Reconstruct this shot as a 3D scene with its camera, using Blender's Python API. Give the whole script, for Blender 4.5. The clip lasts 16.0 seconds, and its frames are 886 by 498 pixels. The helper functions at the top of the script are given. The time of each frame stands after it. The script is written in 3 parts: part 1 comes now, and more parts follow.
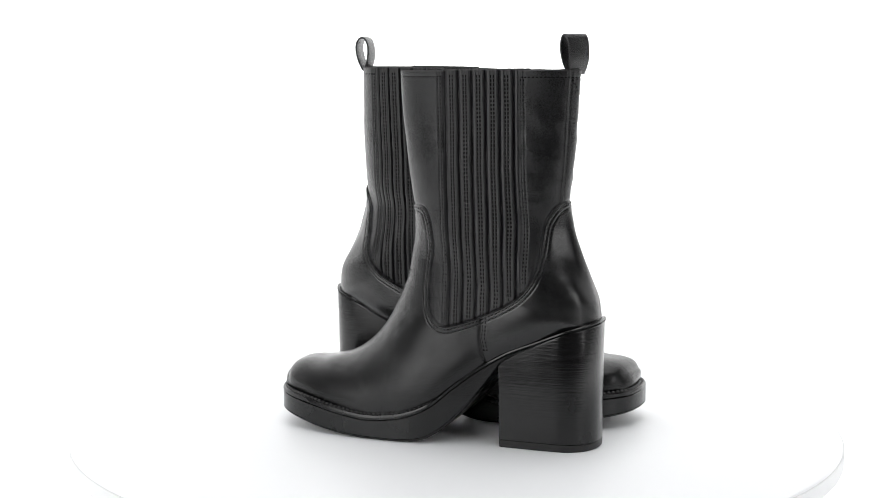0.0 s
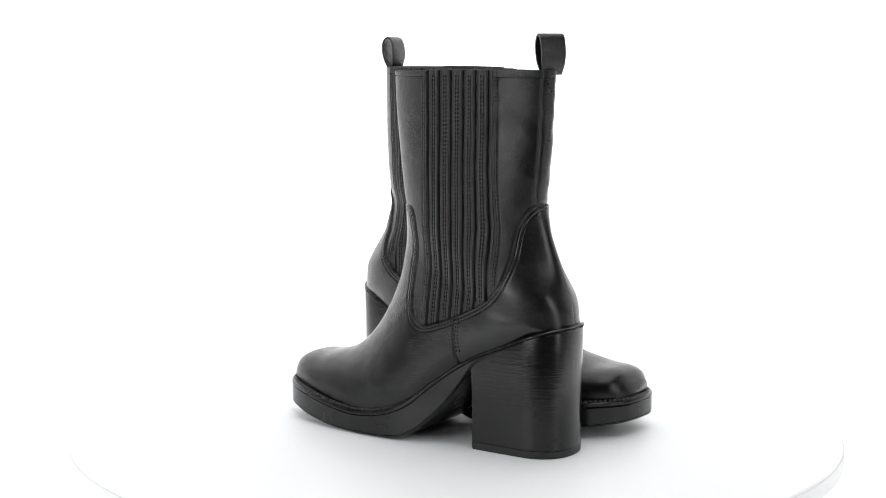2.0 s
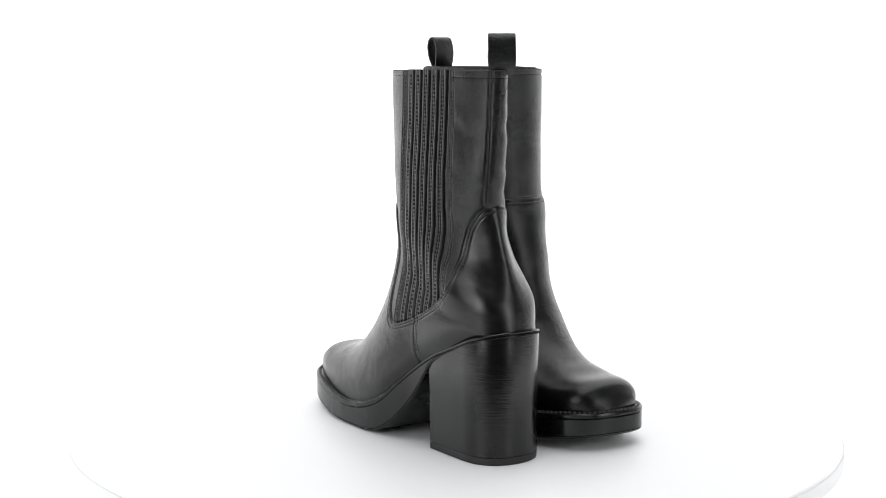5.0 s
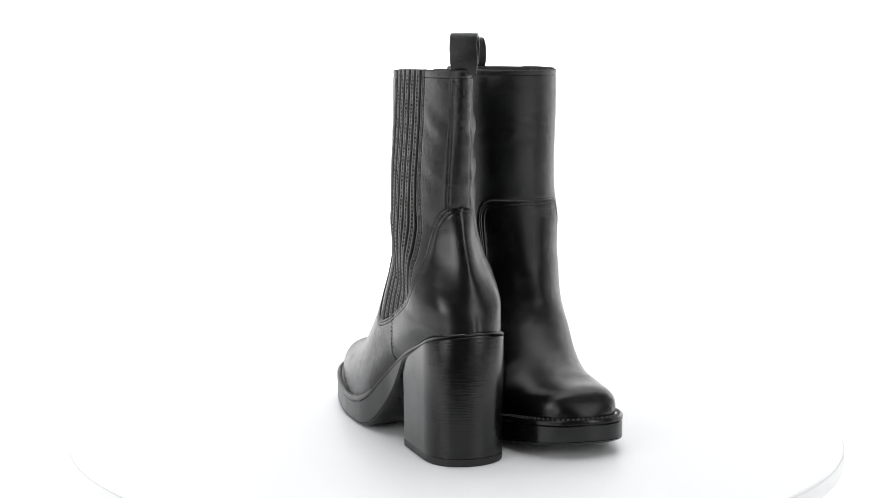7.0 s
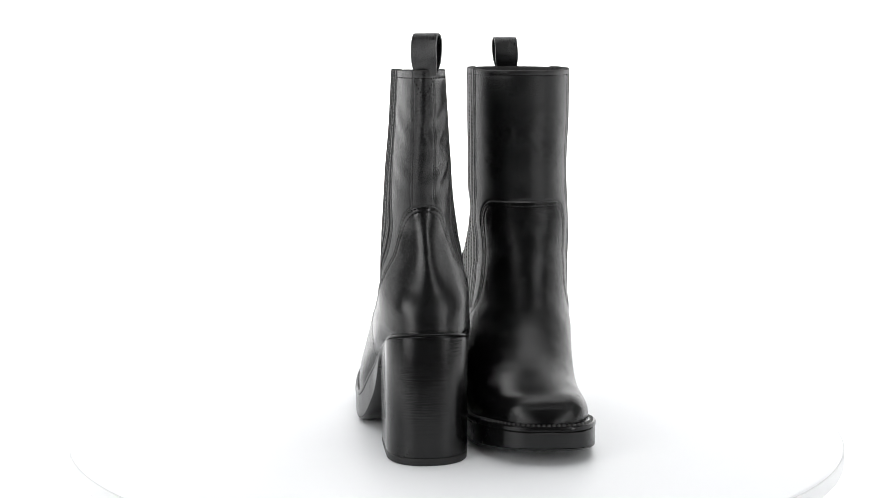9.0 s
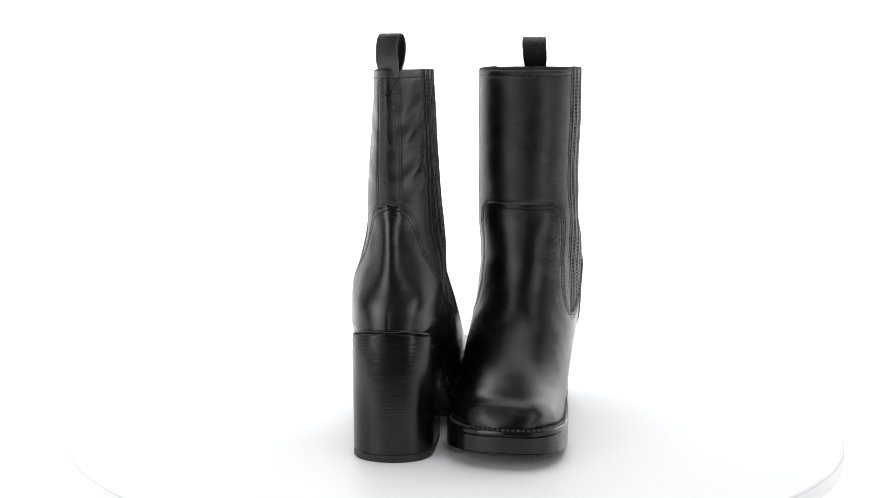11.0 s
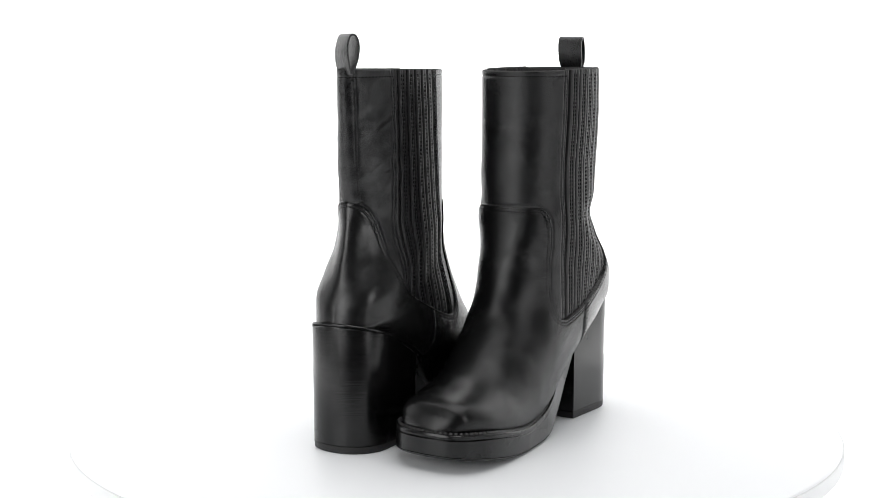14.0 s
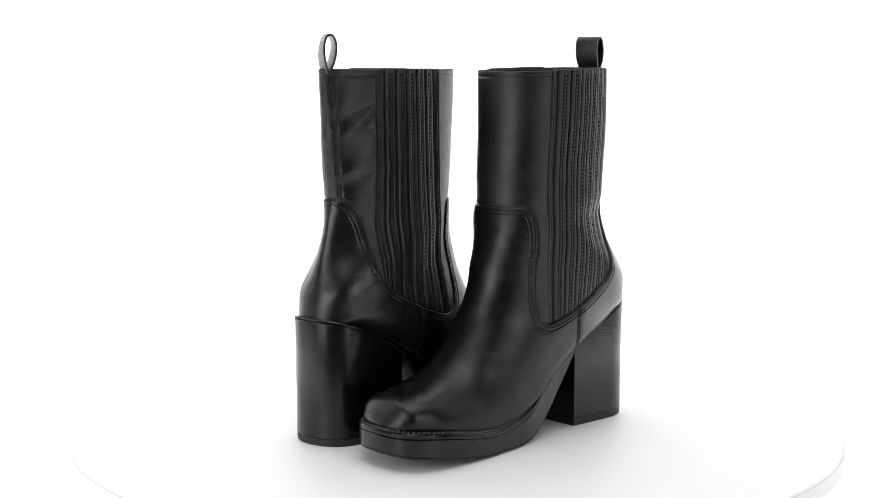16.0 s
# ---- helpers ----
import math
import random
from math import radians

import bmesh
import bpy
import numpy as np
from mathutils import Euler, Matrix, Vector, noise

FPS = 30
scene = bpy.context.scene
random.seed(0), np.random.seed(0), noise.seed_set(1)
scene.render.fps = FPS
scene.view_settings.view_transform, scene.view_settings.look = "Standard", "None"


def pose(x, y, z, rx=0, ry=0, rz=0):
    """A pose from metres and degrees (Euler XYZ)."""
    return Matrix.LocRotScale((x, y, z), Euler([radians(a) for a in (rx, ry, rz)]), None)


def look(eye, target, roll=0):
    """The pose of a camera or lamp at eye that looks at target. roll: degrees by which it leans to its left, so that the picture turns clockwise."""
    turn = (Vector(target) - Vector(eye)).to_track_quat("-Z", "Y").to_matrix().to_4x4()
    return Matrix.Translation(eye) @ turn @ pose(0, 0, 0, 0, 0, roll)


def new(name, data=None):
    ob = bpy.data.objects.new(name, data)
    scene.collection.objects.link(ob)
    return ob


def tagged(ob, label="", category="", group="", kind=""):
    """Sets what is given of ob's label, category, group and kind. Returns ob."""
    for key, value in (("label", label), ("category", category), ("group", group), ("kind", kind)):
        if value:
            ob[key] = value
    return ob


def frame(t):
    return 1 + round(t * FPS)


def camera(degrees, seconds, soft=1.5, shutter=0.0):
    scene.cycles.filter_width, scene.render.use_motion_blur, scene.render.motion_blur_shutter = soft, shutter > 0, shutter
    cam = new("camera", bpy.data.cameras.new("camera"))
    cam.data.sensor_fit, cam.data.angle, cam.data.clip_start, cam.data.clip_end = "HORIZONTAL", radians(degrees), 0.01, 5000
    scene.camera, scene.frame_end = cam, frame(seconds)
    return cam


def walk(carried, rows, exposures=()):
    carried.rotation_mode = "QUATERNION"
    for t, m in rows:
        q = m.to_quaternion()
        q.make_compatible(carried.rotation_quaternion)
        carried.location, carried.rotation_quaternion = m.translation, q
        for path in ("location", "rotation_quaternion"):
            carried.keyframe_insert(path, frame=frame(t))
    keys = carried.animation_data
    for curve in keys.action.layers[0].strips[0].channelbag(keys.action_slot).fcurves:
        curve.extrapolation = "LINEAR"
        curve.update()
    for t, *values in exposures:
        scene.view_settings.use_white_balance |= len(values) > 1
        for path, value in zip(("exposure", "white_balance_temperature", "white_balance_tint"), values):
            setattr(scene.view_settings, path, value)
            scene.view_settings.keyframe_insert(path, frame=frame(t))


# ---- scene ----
# ---- camera: a fixed tripod view of the turntable ----
cam = camera(33.32, 16.0, soft=0.62)
EYE = (0.0, -1.05, 0.27)
view = look(EYE, (EYE[0] - 0.00888, EYE[1] + 1.0, EYE[2] - 0.1372))
walk(cam, [(0, view), (16, view)], exposures=[(0, 0.0), (16, 0.0)])

# ---- light of the photo studio ----
world = bpy.data.worlds.new("studio_air")
scene.world = world
world.use_nodes = True
world.node_tree.nodes["Background"].inputs[0].default_value = (0.9, 0.95, 1.0, 1)
world.node_tree.nodes["Background"].inputs[1].default_value = 0.05


def softbox(name, eye, target, width, height, watts, colour=(1, 1, 1)):
    lamp = bpy.data.lights.new(name, "AREA")
    lamp.shape, lamp.size, lamp.size_y, lamp.energy, lamp.color = "RECTANGLE", width, height, watts, colour
    ob = new(name, lamp)
    ob.matrix_world = look(eye, target)
    return ob


softbox("softbox_top", (0.0, 0.25, 1.9), (0.0, 0.05, 0.1), 2.4, 2.0, 26.5)
softbox("softbox_left", (-1.05, 0.38, 0.5), (0, 0, 0.2), 1.0, 0.9, 2.8)
softbox("softbox_right", (1.05, 0.38, 0.5), (0, 0, 0.2), 1.0, 0.9, 2.6)
softbox("strip_left", (-1.03, -1.12, 0.52), (0, 0, 0.18), 0.80, 0.95, 9.2)
softbox("strip_right", (1.06, -1.08, 0.52), (0, 0, 0.18), 0.30, 0.95, 4.2)
softbox("lamp_front", (0.05, -0.85, 1.9), (0, -0.1, 0.1), 0.9, 0.5, 4.8)


# ---- materials ----
def shader(name):
    m = bpy.data.materials.new(name)
    m.use_nodes = True
    nt = m.node_tree
    return m, nt, nt.nodes["Principled BSDF"]


def node(nt, kind, **values):
    n = nt.nodes.new(kind)
    for key, value in values.items():
        n.inputs[key.replace("_", " ")].default_value = value
    return n


def ramp(nt, source, a, b, lo, hi):
    r = nt.nodes.new("ShaderNodeMapRange")
    nt.links.new(source, r.inputs["Value"])
    for key, value in (("From Min", a), ("From Max", b), ("To Min", lo), ("To Max", hi)):
        r.inputs[key].default_value = value
    return r.outputs["Result"]


def tint(nt, source, dark, light, a=0.3, b=0.7):
    c = nt.nodes.new("ShaderNodeValToRGB")
    c.color_ramp.elements[0].position, c.color_ramp.elements[0].color = a, (*dark, 1)
    c.color_ramp.elements[1].position, c.color_ramp.elements[1].color = b, (*light, 1)
    nt.links.new(source, c.inputs["Fac"])
    return c.outputs["Color"]


def bump(nt, bsdf, chain):
    """Stack height fields: (socket, strength, distance)."""
    last = None
    for source, strength, distance in chain:
        b = node(nt, "ShaderNodeBump", Strength=strength, Distance=distance)
        nt.links.new(source, b.inputs["Height"])
        if last:
            nt.links.new(last, b.inputs["Normal"])
        last = b.outputs["Normal"]
    nt.links.new(last, bsdf.inputs["Normal"])


def leather(name, dark, light, rough, grain=0.5, crease=0.35, spec=0.5, stiff_toe=False):
    """Finished calf: fine pores, short wrinkles that come and go, and a slightly uneven finish."""
    m, nt, p = shader(name)
    co = nt.nodes.new("ShaderNodeTexCoord").outputs["Object"]
    pebble = node(nt, "ShaderNodeTexVoronoi", Scale=1250.0)
    fine = node(nt, "ShaderNodeTexNoise", Scale=2100.0, Detail=2.0)
    warp = node(nt, "ShaderNodeTexNoise", Scale=30.0, Detail=2.0)
    patch = node(nt, "ShaderNodeTexNoise", Scale=22.0, Detail=4.0)
    worn = node(nt, "ShaderNodeTexNoise", Scale=48.0, Detail=3.0)
    stretch = node(nt, "ShaderNodeMapping")
    stretch.inputs["Scale"].default_value = (1.0, 1.0, 2.8)
    stretch.inputs["Rotation"].default_value = (0.2, 0.6, 0.1)
    nt.links.new(co, stretch.inputs["Vector"])
    folds = node(nt, "ShaderNodeTexNoise", Scale=310.0, Detail=4.0, Distortion=1.1)
    nt.links.new(stretch.outputs[0], folds.inputs["Vector"])
    for n in (pebble, fine, warp, patch, worn):
        nt.links.new(co, n.inputs["Vector"])
    nt.links.new(tint(nt, patch.outputs["Fac"], dark, light), p.inputs["Base Color"])
    blend = nt.nodes.new("ShaderNodeMath")
    blend.operation = "ADD"
    nt.links.new(ramp(nt, patch.outputs["Fac"], 0.3, 0.7, rough - 0.05, rough + 0.06), blend.inputs[0])
    nt.links.new(ramp(nt, fine.outputs["Fac"], 0.3, 0.7, -0.04, 0.04), blend.inputs[1])
    nt.links.new(blend.outputs[0], p.inputs["Roughness"])
    p.inputs["Specular IOR Level"].default_value = spec
    wrinkle = nt.nodes.new("ShaderNodeMath")
    wrinkle.operation = "MULTIPLY"
    nt.links.new(folds.outputs["Fac"], wrinkle.inputs[0])
    nt.links.new(ramp(nt, worn.outputs["Fac"], 0.42, 0.62, 0.15, 1.0), wrinkle.inputs[1])
    height = wrinkle.outputs[0]
    if stiff_toe:
        along = nt.nodes.new("ShaderNodeSeparateXYZ")
        nt.links.new(co, along.inputs[0])
        flex = nt.nodes.new("ShaderNodeMath")
        flex.operation = "MULTIPLY"
        nt.links.new(height, flex.inputs[0])
        nt.links.new(ramp(nt, along.outputs["X"], 0.185, 0.208, 1.0, 0.12), flex.inputs[1])
        height = flex.outputs[0]
    bump(nt, p, [(warp.outputs["Fac"], 0.015, 0.0012), (height, crease, 0.0008),
                 (pebble.outputs["Distance"], grain, 0.00012), (fine.outputs["Fac"], grain, 0.00008)])
    return m


def stacked(name, dark, light, rough, across):
    """Dyed, polished sole edge: faint layers and brush marks along it."""
    m, nt, p = shader(name)
    co = nt.nodes.new("ShaderNodeTexCoord").outputs["Object"]
    lines = nt.nodes.new("ShaderNodeMapping")
    lines.inputs["Scale"].default_value = (12, 12, across)
    nt.links.new(co, lines.inputs["Vector"])
    layer = node(nt, "ShaderNodeTexNoise", Scale=1.0, Detail=6.0, Roughness=0.7)
    nt.links.new(lines.outputs[0], layer.inputs["Vector"])
    stain = node(nt, "ShaderNodeTexNoise", Scale=45.0, Detail=5.0)
    nt.links.new(co, stain.inputs["Vector"])
    p.inputs["Specular IOR Level"].default_value = 0.45
    nt.links.new(tint(nt, layer.outputs["Fac"], dark, light), p.inputs["Base Color"])
    nt.links.new(ramp(nt, stain.outputs["Fac"], 0.3, 0.7, rough - 0.08, rough + 0.1), p.inputs["Roughness"])
    bump(nt, p, [(stain.outputs["Fac"], 0.08, 0.0006), (layer.outputs["Fac"], 0.5, 0.0002)])
    return m


def plain(name, dark, light, rough, scale=40.0, relief=0.0002):
    m, nt, p = shader(name)
    co = nt.nodes.new("ShaderNodeTexCoord").outputs["Object"]
    big = node(nt, "ShaderNodeTexNoise", Scale=scale, Detail=5.0)
    small = node(nt, "ShaderNodeTexNoise", Scale=scale * 22, Detail=2.0)
    for n in (big, small):
        nt.links.new(co, n.inputs["Vector"])
    nt.links.new(tint(nt, big.outputs["Fac"], dark, light), p.inputs["Base Color"])
    nt.links.new(ramp(nt, big.outputs["Fac"], 0.3, 0.7, rough - 0.05, rough + 0.05), p.inputs["Roughness"])
    bump(nt, p, [(small.outputs["Fac"], 0.4, relief)])
    return m


LEATHER = leather("black_calf_leather", (0.0042, 0.0042, 0.0046), (0.0078, 0.0078, 0.0084), 0.29, 0.95, 0.42, 0.47)
VAMP_LEATHER = leather("polished_calf_leather", (0.0022, 0.0022, 0.0024), (0.0045, 0.0045, 0.0048), 0.225, 0.85, 0.60, 0.44, True)
COUNTER_LEATHER = leather("stiff_polished_calf_leather", (0.0035, 0.0035, 0.0037), (0.006, 0.006, 0.0063), 0.25, 0.5, 0.16, 0.55)
PLEAT_LEATHER = leather("soft_pleat_leather", (0.0042, 0.0042, 0.0045), (0.0082, 0.0082, 0.0086), 0.34, 0.85, 0.22, 0.45)
LINING = plain("dark_lining", (0.02, 0.02, 0.021), (0.032, 0.031, 0.03), 0.8, 60)
THREAD = plain("black_waxed_thread", (0.0012, 0.0012, 0.0012), (0.0025, 0.0025, 0.0025), 0.75, 300)
THREAD.node_tree.nodes["Principled BSDF"].inputs["Specular IOR Level"].default_value = 0.05
WELT_THREAD = plain("glazed_black_welt_thread", (0.008, 0.008, 0.008), (0.018, 0.018, 0.018), 0.35, 300)
SOLE = stacked("dyed_sole_edge", (0.002, 0.002, 0.0021), (0.005, 0.005, 0.0053), 0.23, 500)
HEEL = stacked("dyed_stacked_heel", (0.0015, 0.0015, 0.0016), (0.005, 0.005, 0.0053), 0.19, 900)
RUBBER = plain("black_rubber", (0.006, 0.006, 0.006), (0.011, 0.011, 0.011), 0.5, 70)
TABLE = plain("white_satin_laminate", (0.868, 0.88, 0.895), (0.882, 0.894, 0.908), 0.45, 8, 0.00004)
EDGE = plain("pale_grey_rim", (0.66, 0.67, 0.68), (0.70, 0.71, 0.715), 0.5, 8, 0.00004)
STUDIO_WALL = plain("dark_grey_studio_paint", (0.05, 0.05, 0.052), (0.065, 0.065, 0.066), 0.8, 3, 0.0004)


def glowing_paper():
    """Backdrop paper that glows by itself to pure white."""
    m = plain("glowing_backdrop_paper", (0.86, 0.86, 0.86), (0.9, 0.9, 0.9), 0.9, 3, 0.0001)
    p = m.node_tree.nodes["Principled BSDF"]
    # added emission stands in for bright lamplight on the paper
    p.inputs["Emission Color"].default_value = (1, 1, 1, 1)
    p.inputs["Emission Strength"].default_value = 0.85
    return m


GLOW_PAPER = glowing_paper()


# ---- mesh helpers ----
def solid(name, verts, faces, material, parent=None, label="", normals=None, smooth=True):
    me = bpy.data.meshes.new(name)
    me.from_pydata([tuple(v) for v in verts], [], [tuple(f) for f in faces])
    me.materials.append(material)
    if smooth:
        me.polygons.foreach_set("use_smooth", [True] * len(me.polygons))
    me.update()
    if normals is not None:
        me.normals_split_custom_set_from_vertices([tuple(n) for n in normals])
    ob = new(name, me)
    ob.parent = parent
    if label:
        tagged(ob, label)
    return ob


def part(name, bm, material, parent=None, label="", sharp=40):
    me = bpy.data.meshes.new(name)
    bmesh.ops.recalc_face_normals(bm, faces=bm.faces)
    for f in bm.faces:
        f.smooth = True
    for e in bm.edges:
        if len(e.link_faces) == 2 and e.calc_face_angle(0) > radians(sharp):
            e.smooth = False
    bm.to_mesh(me)
    bm.free()
    me.materials.append(material)
    ob = new(name, me)
    ob.parent = parent
    if label:
        tagged(ob, label)
    return ob


def spline(xs, ys, q):
    """Monotone cubic through (xs, ys)."""
    xs, ys, q = np.asarray(xs, float), np.asarray(ys, float), np.asarray(q, float)
    h, d = np.diff(xs), np.diff(ys) / np.diff(xs)
    m = np.empty(len(xs))
    m[0], m[-1] = d[0], d[-1]
    for k in range(1, len(xs) - 1):
        a, b = d[k - 1], d[k]
        m[k] = 0 if a * b <= 0 else (h[k - 1] + h[k]) * 3 / ((2 * h[k] + h[k - 1]) / a + (h[k] + 2 * h[k - 1]) / b)
    k = np.clip(np.searchsorted(xs, q) - 1, 0, len(xs) - 2)
    t = (q - xs[k]) / h[k]
    return ((2 * t**3 - 3 * t**2 + 1) * ys[k] + (t**3 - 2 * t**2 + t) * h[k] * m[k]
            + (-2 * t**3 + 3 * t**2) * ys[k + 1] + (t**3 - t**2) * h[k] * m[k + 1])


# ---- the studio ----
def sweep():
    """One sheet of paper: floor, curve and rise behind the table."""
    bm = bmesh.new()
    line = [(-0.62, -0.10), (0.9, -0.10)]
    for k in range(1, 13):
        a = k / 12 * math.pi / 2
        line.append((0.9 + 0.7 * math.sin(a), 0.6 - 0.7 * math.cos(a)))
    line.append((1.6, 2.6))
    cols = [[bm.verts.new((x, y, z)) for y, z in line] for x in (-2.5, -1.2, 0, 1.2, 2.5)]
    for a, b in zip(cols, cols[1:]):
        for k in range(len(line) - 1):
            bm.faces.new((a[k], b[k], b[k + 1], a[k + 1]))
    ob = part("backdrop", bm, GLOW_PAPER, sharp=80)
    tagged(ob, "seamless white backdrop paper with an added glow to pure white", "backdrop", kind="structure")


def slab(name, lo, hi, material, label, category):
    bm = bmesh.new()
    bmesh.ops.create_cube(bm, size=1)
    for v in bm.verts:
        v.co = [(a + b) / 2 + c * (b - a) for a, b, c in zip(lo, hi, v.co)]
    return tagged(part(name, bm, material), label, category, kind="structure")


sweep()
slab("wall_rear", (-2.6, -2.75, -0.2), (2.6, -2.6, 2.7), STUDIO_WALL, "plain dark grey studio wall", "wall")
slab("wall_left", (-2.65, -2.6, -0.2), (-2.5, 1.7, 2.7), STUDIO_WALL, "plain dark grey studio wall", "wall")
slab("wall_right", (2.5, -2.6, -0.2), (2.65, 1.7, 2.7), STUDIO_WALL, "plain dark grey studio wall", "wall")
slab("wall_front", (-2.6, 1.7, -0.2), (2.6, 1.85, 2.7), STUDIO_WALL, "plain dark grey studio wall behind the paper", "wall")
slab("ceiling", (-2.65, -2.75, 2.7), (2.65, 1.85, 2.8), STUDIO_WALL, "plain dark grey studio ceiling", "ceiling")
slab("floor", (-2.65, -2.75, -0.3), (2.65, 1.85, -0.105), STUDIO_WALL, "dark grey studio floor under the paper", "floor")


def lathe(name, rings, material, parent, label="", n=160):
    bm = bmesh.new()
    loops = [[bm.verts.new((r * math.cos(2 * math.pi * k / n), r * math.sin(2 * math.pi * k / n), z)) for k in range(n)]
             for r, z in rings]
    for a, b in zip(loops, loops[1:]):
        for k in range(n):
            bm.faces.new((a[k], a[(k + 1) % n], b[(k + 1) % n], b[k]))
    bm.faces.new(loops[0][::-1])
    bm.faces.new(loops[-1])
    return part(name, bm, material, parent, label, 50)


turntable = new("turntable")
tagged(turntable, "round white rotating display table under a pair of boots", "turntable")
R = 0.2727
lathe("disc", [(R - 0.004, -0.0138), (R - 0.001, -0.0132), (R, -0.0120), (R, -0.0016), (R - 0.0006, -0.0005), (R - 0.002, 0.0)],
      TABLE, turntable, "white satin disc")
# thin ring over the disc's side, greyer than its top
lathe("disc_rim", [(R - 0.0015, -0.0130), (R + 0.0006, -0.0121), (R + 0.0006, -0.0015), (R - 0.0015, -0.0006)],
      EDGE, turntable, "pale grey rim round the disc")
lathe("base", [(0.15, -0.0995), (0.152, -0.097), (0.152, -0.030), (0.148, -0.026), (0.12, -0.0235), (0.12, -0.0142)],
      TABLE, turntable, "white drum under the disc")


# ---- the boots ----
LENGTH, BALL, WIDE, TOE_POWER = 0.240, 0.1632, 0.0411, 2.86
MM = 0.001
# rings of the upper: back x, z; front x, z; half width; place of the widest; powers of the back and front half (mm)
FOOT_RINGS = (
    (24, 150, 136, 154, 25.6, .50, 1.68, 2.0), (18.3, 132, 135.8, 149, 27, .47, 1.66, 2.0), (11.3, 113, 136, 144.5, 28.4, .40, 1.95, 2.0),
    (6.3, 98, 136.5, 139, 29.0, .36, 2.2, 2.0), (4.5, 82.5, 137.5, 132, 29.0, .37, 2.3, 2.0), (16, 79.5, 139.5, 122, 30.2, .39, 2.8, 1.95),
    (38, 70, 142, 111, 31.8, .40, 3.2, 1.9), (62, 60, 147.5, 97.5, 32.8, .38, 3.4, 1.9), (88, 43, 154.5, 82.5, 34.8, .34, 3.6, 2.0),
    (112, 23, 164, 69.5, 36.4, .31, 3.8, 2.05), (136, 12, 174.5, 59.5, 37.2, .28, 3.8, 2.1), (158, 9.5, 186.5, 52.4, 37, .26, 3.8, 2.2),
    (180, 11, 198.5, 48.6, 35.6, .26, 3.8, 2.4), (200, 14.5, 210, 45.8, 33.2, .26, 3.8, 2.6), (214, 17, 222, 44.8, 28.8, .27, 3.7, 2.8),
    (223, 18, 229.6, 42, 24.8, .29, 3.5, 2.9), (229, 19, 233.4, 36.8, 20.2, .31, 3.2, 2.9))
FLAT_SHAFT = (
    (19.5, 254, 147.5, 252.5, 18, .5, 1.9, 1.9), (21, 230, 146, 228, 19.5, .5, 1.9, 1.9), (22.2, 207, 143.5, 205, 21, .5, 1.95, 1.95),
    (24, 188, 141, 186, 22.5, .5, 2.0, 2.0), (26, 168, 138, 167, 24, .5, 2.0, 2.0))
OPEN_SHAFT = (
    (25, 254, 128, 252.5, 37, .5, 2.2, 2.3), (25, 230, 128, 228, 37, .5, 2.2, 2.3), (25, 207, 128.5, 205, 36.5, .5, 2.2, 2.3),
    (26, 188, 129.5, 186, 36, .5, 2.2, 2.3), (27, 168, 130.5, 167, 36.3, .5, 2.1, 2.2))
OPEN_WIDER = (10.4, 9.6, 8.8, 8.6, 8.4, 7, 5.4, 4, 2.5, 1)
OPEN_HEEL = (0.0, 0.0, -0.05, -0.12, -0.22, -0.15)
OPEN_INSTEP = (0.35, 0.45, 0.5, 0.45, 0.35, 0.25, 0.15)
OPEN_FRONT = (-4.6, -4.0, -3.3, -2.4, -1.2)
RINGS, HALF = 440, 270


def bend(x, z):
    """Sideways sweep of the foot towards the inner side."""
    k = np.clip((x - 0.1008) / 0.1392, 0, 1.2)
    return (-0.0133 * k**1.5 + 0.0015) * np.clip(1 - (z - 0.10) / 0.12, 0, 1)


def half_width(x):
    """Half width of the sole at x from the heel's back."""
    x = np.asarray(x, float)
    back = 0.0270 * np.clip(1 - np.clip((0.0278 - x) / 0.0270, 0, 1)**2.25, 0, 1)**(1 / 2.25)
    mid = spline([0.0278, 0.05, 0.07, 0.085, 0.1008, 0.13, BALL], [0.0270, 0.0279, 0.0284, 0.0296, 0.0328, 0.0388, WIDE], np.clip(x, 0.0278, BALL))
    k = np.clip((x - BALL) / (LENGTH - BALL), 0, 1)
    front = WIDE * np.clip(1 - k**TOE_POWER, 0, 1)**(1 / TOE_POWER)
    return np.where(x < 0.0278, back, np.where(x < BALL, mid, front))


def sole_top(x):
    return MM * spline([-4, 22, 41, 61, 70, 82, 98, 114, 123, 139, 160, 181, 203, 216, 228, 240],
                       [90.2, 82.6, 74.8, 66.6, 61.6, 54.2, 42.2, 29.0, 24.3, 19.5, 17.3, 19.4, 23.2, 24.9, 26.0, 26.6], np.asarray(x) / MM)


def sole_bottom(x):
    return MM * spline([-4, 22, 41, 61, 67, 70, 86, 98, 110, 122, 139, 156, 173, 199, 216, 230, 240],
                       [85.6, 78, 70.2, 61, 56, 51.5, 30.3, 17.5, 7.4, 1.8, 0.0, 0.0, 0.7, 3.8, 6.8, 8.8, 10.2], np.asarray(x) / MM)


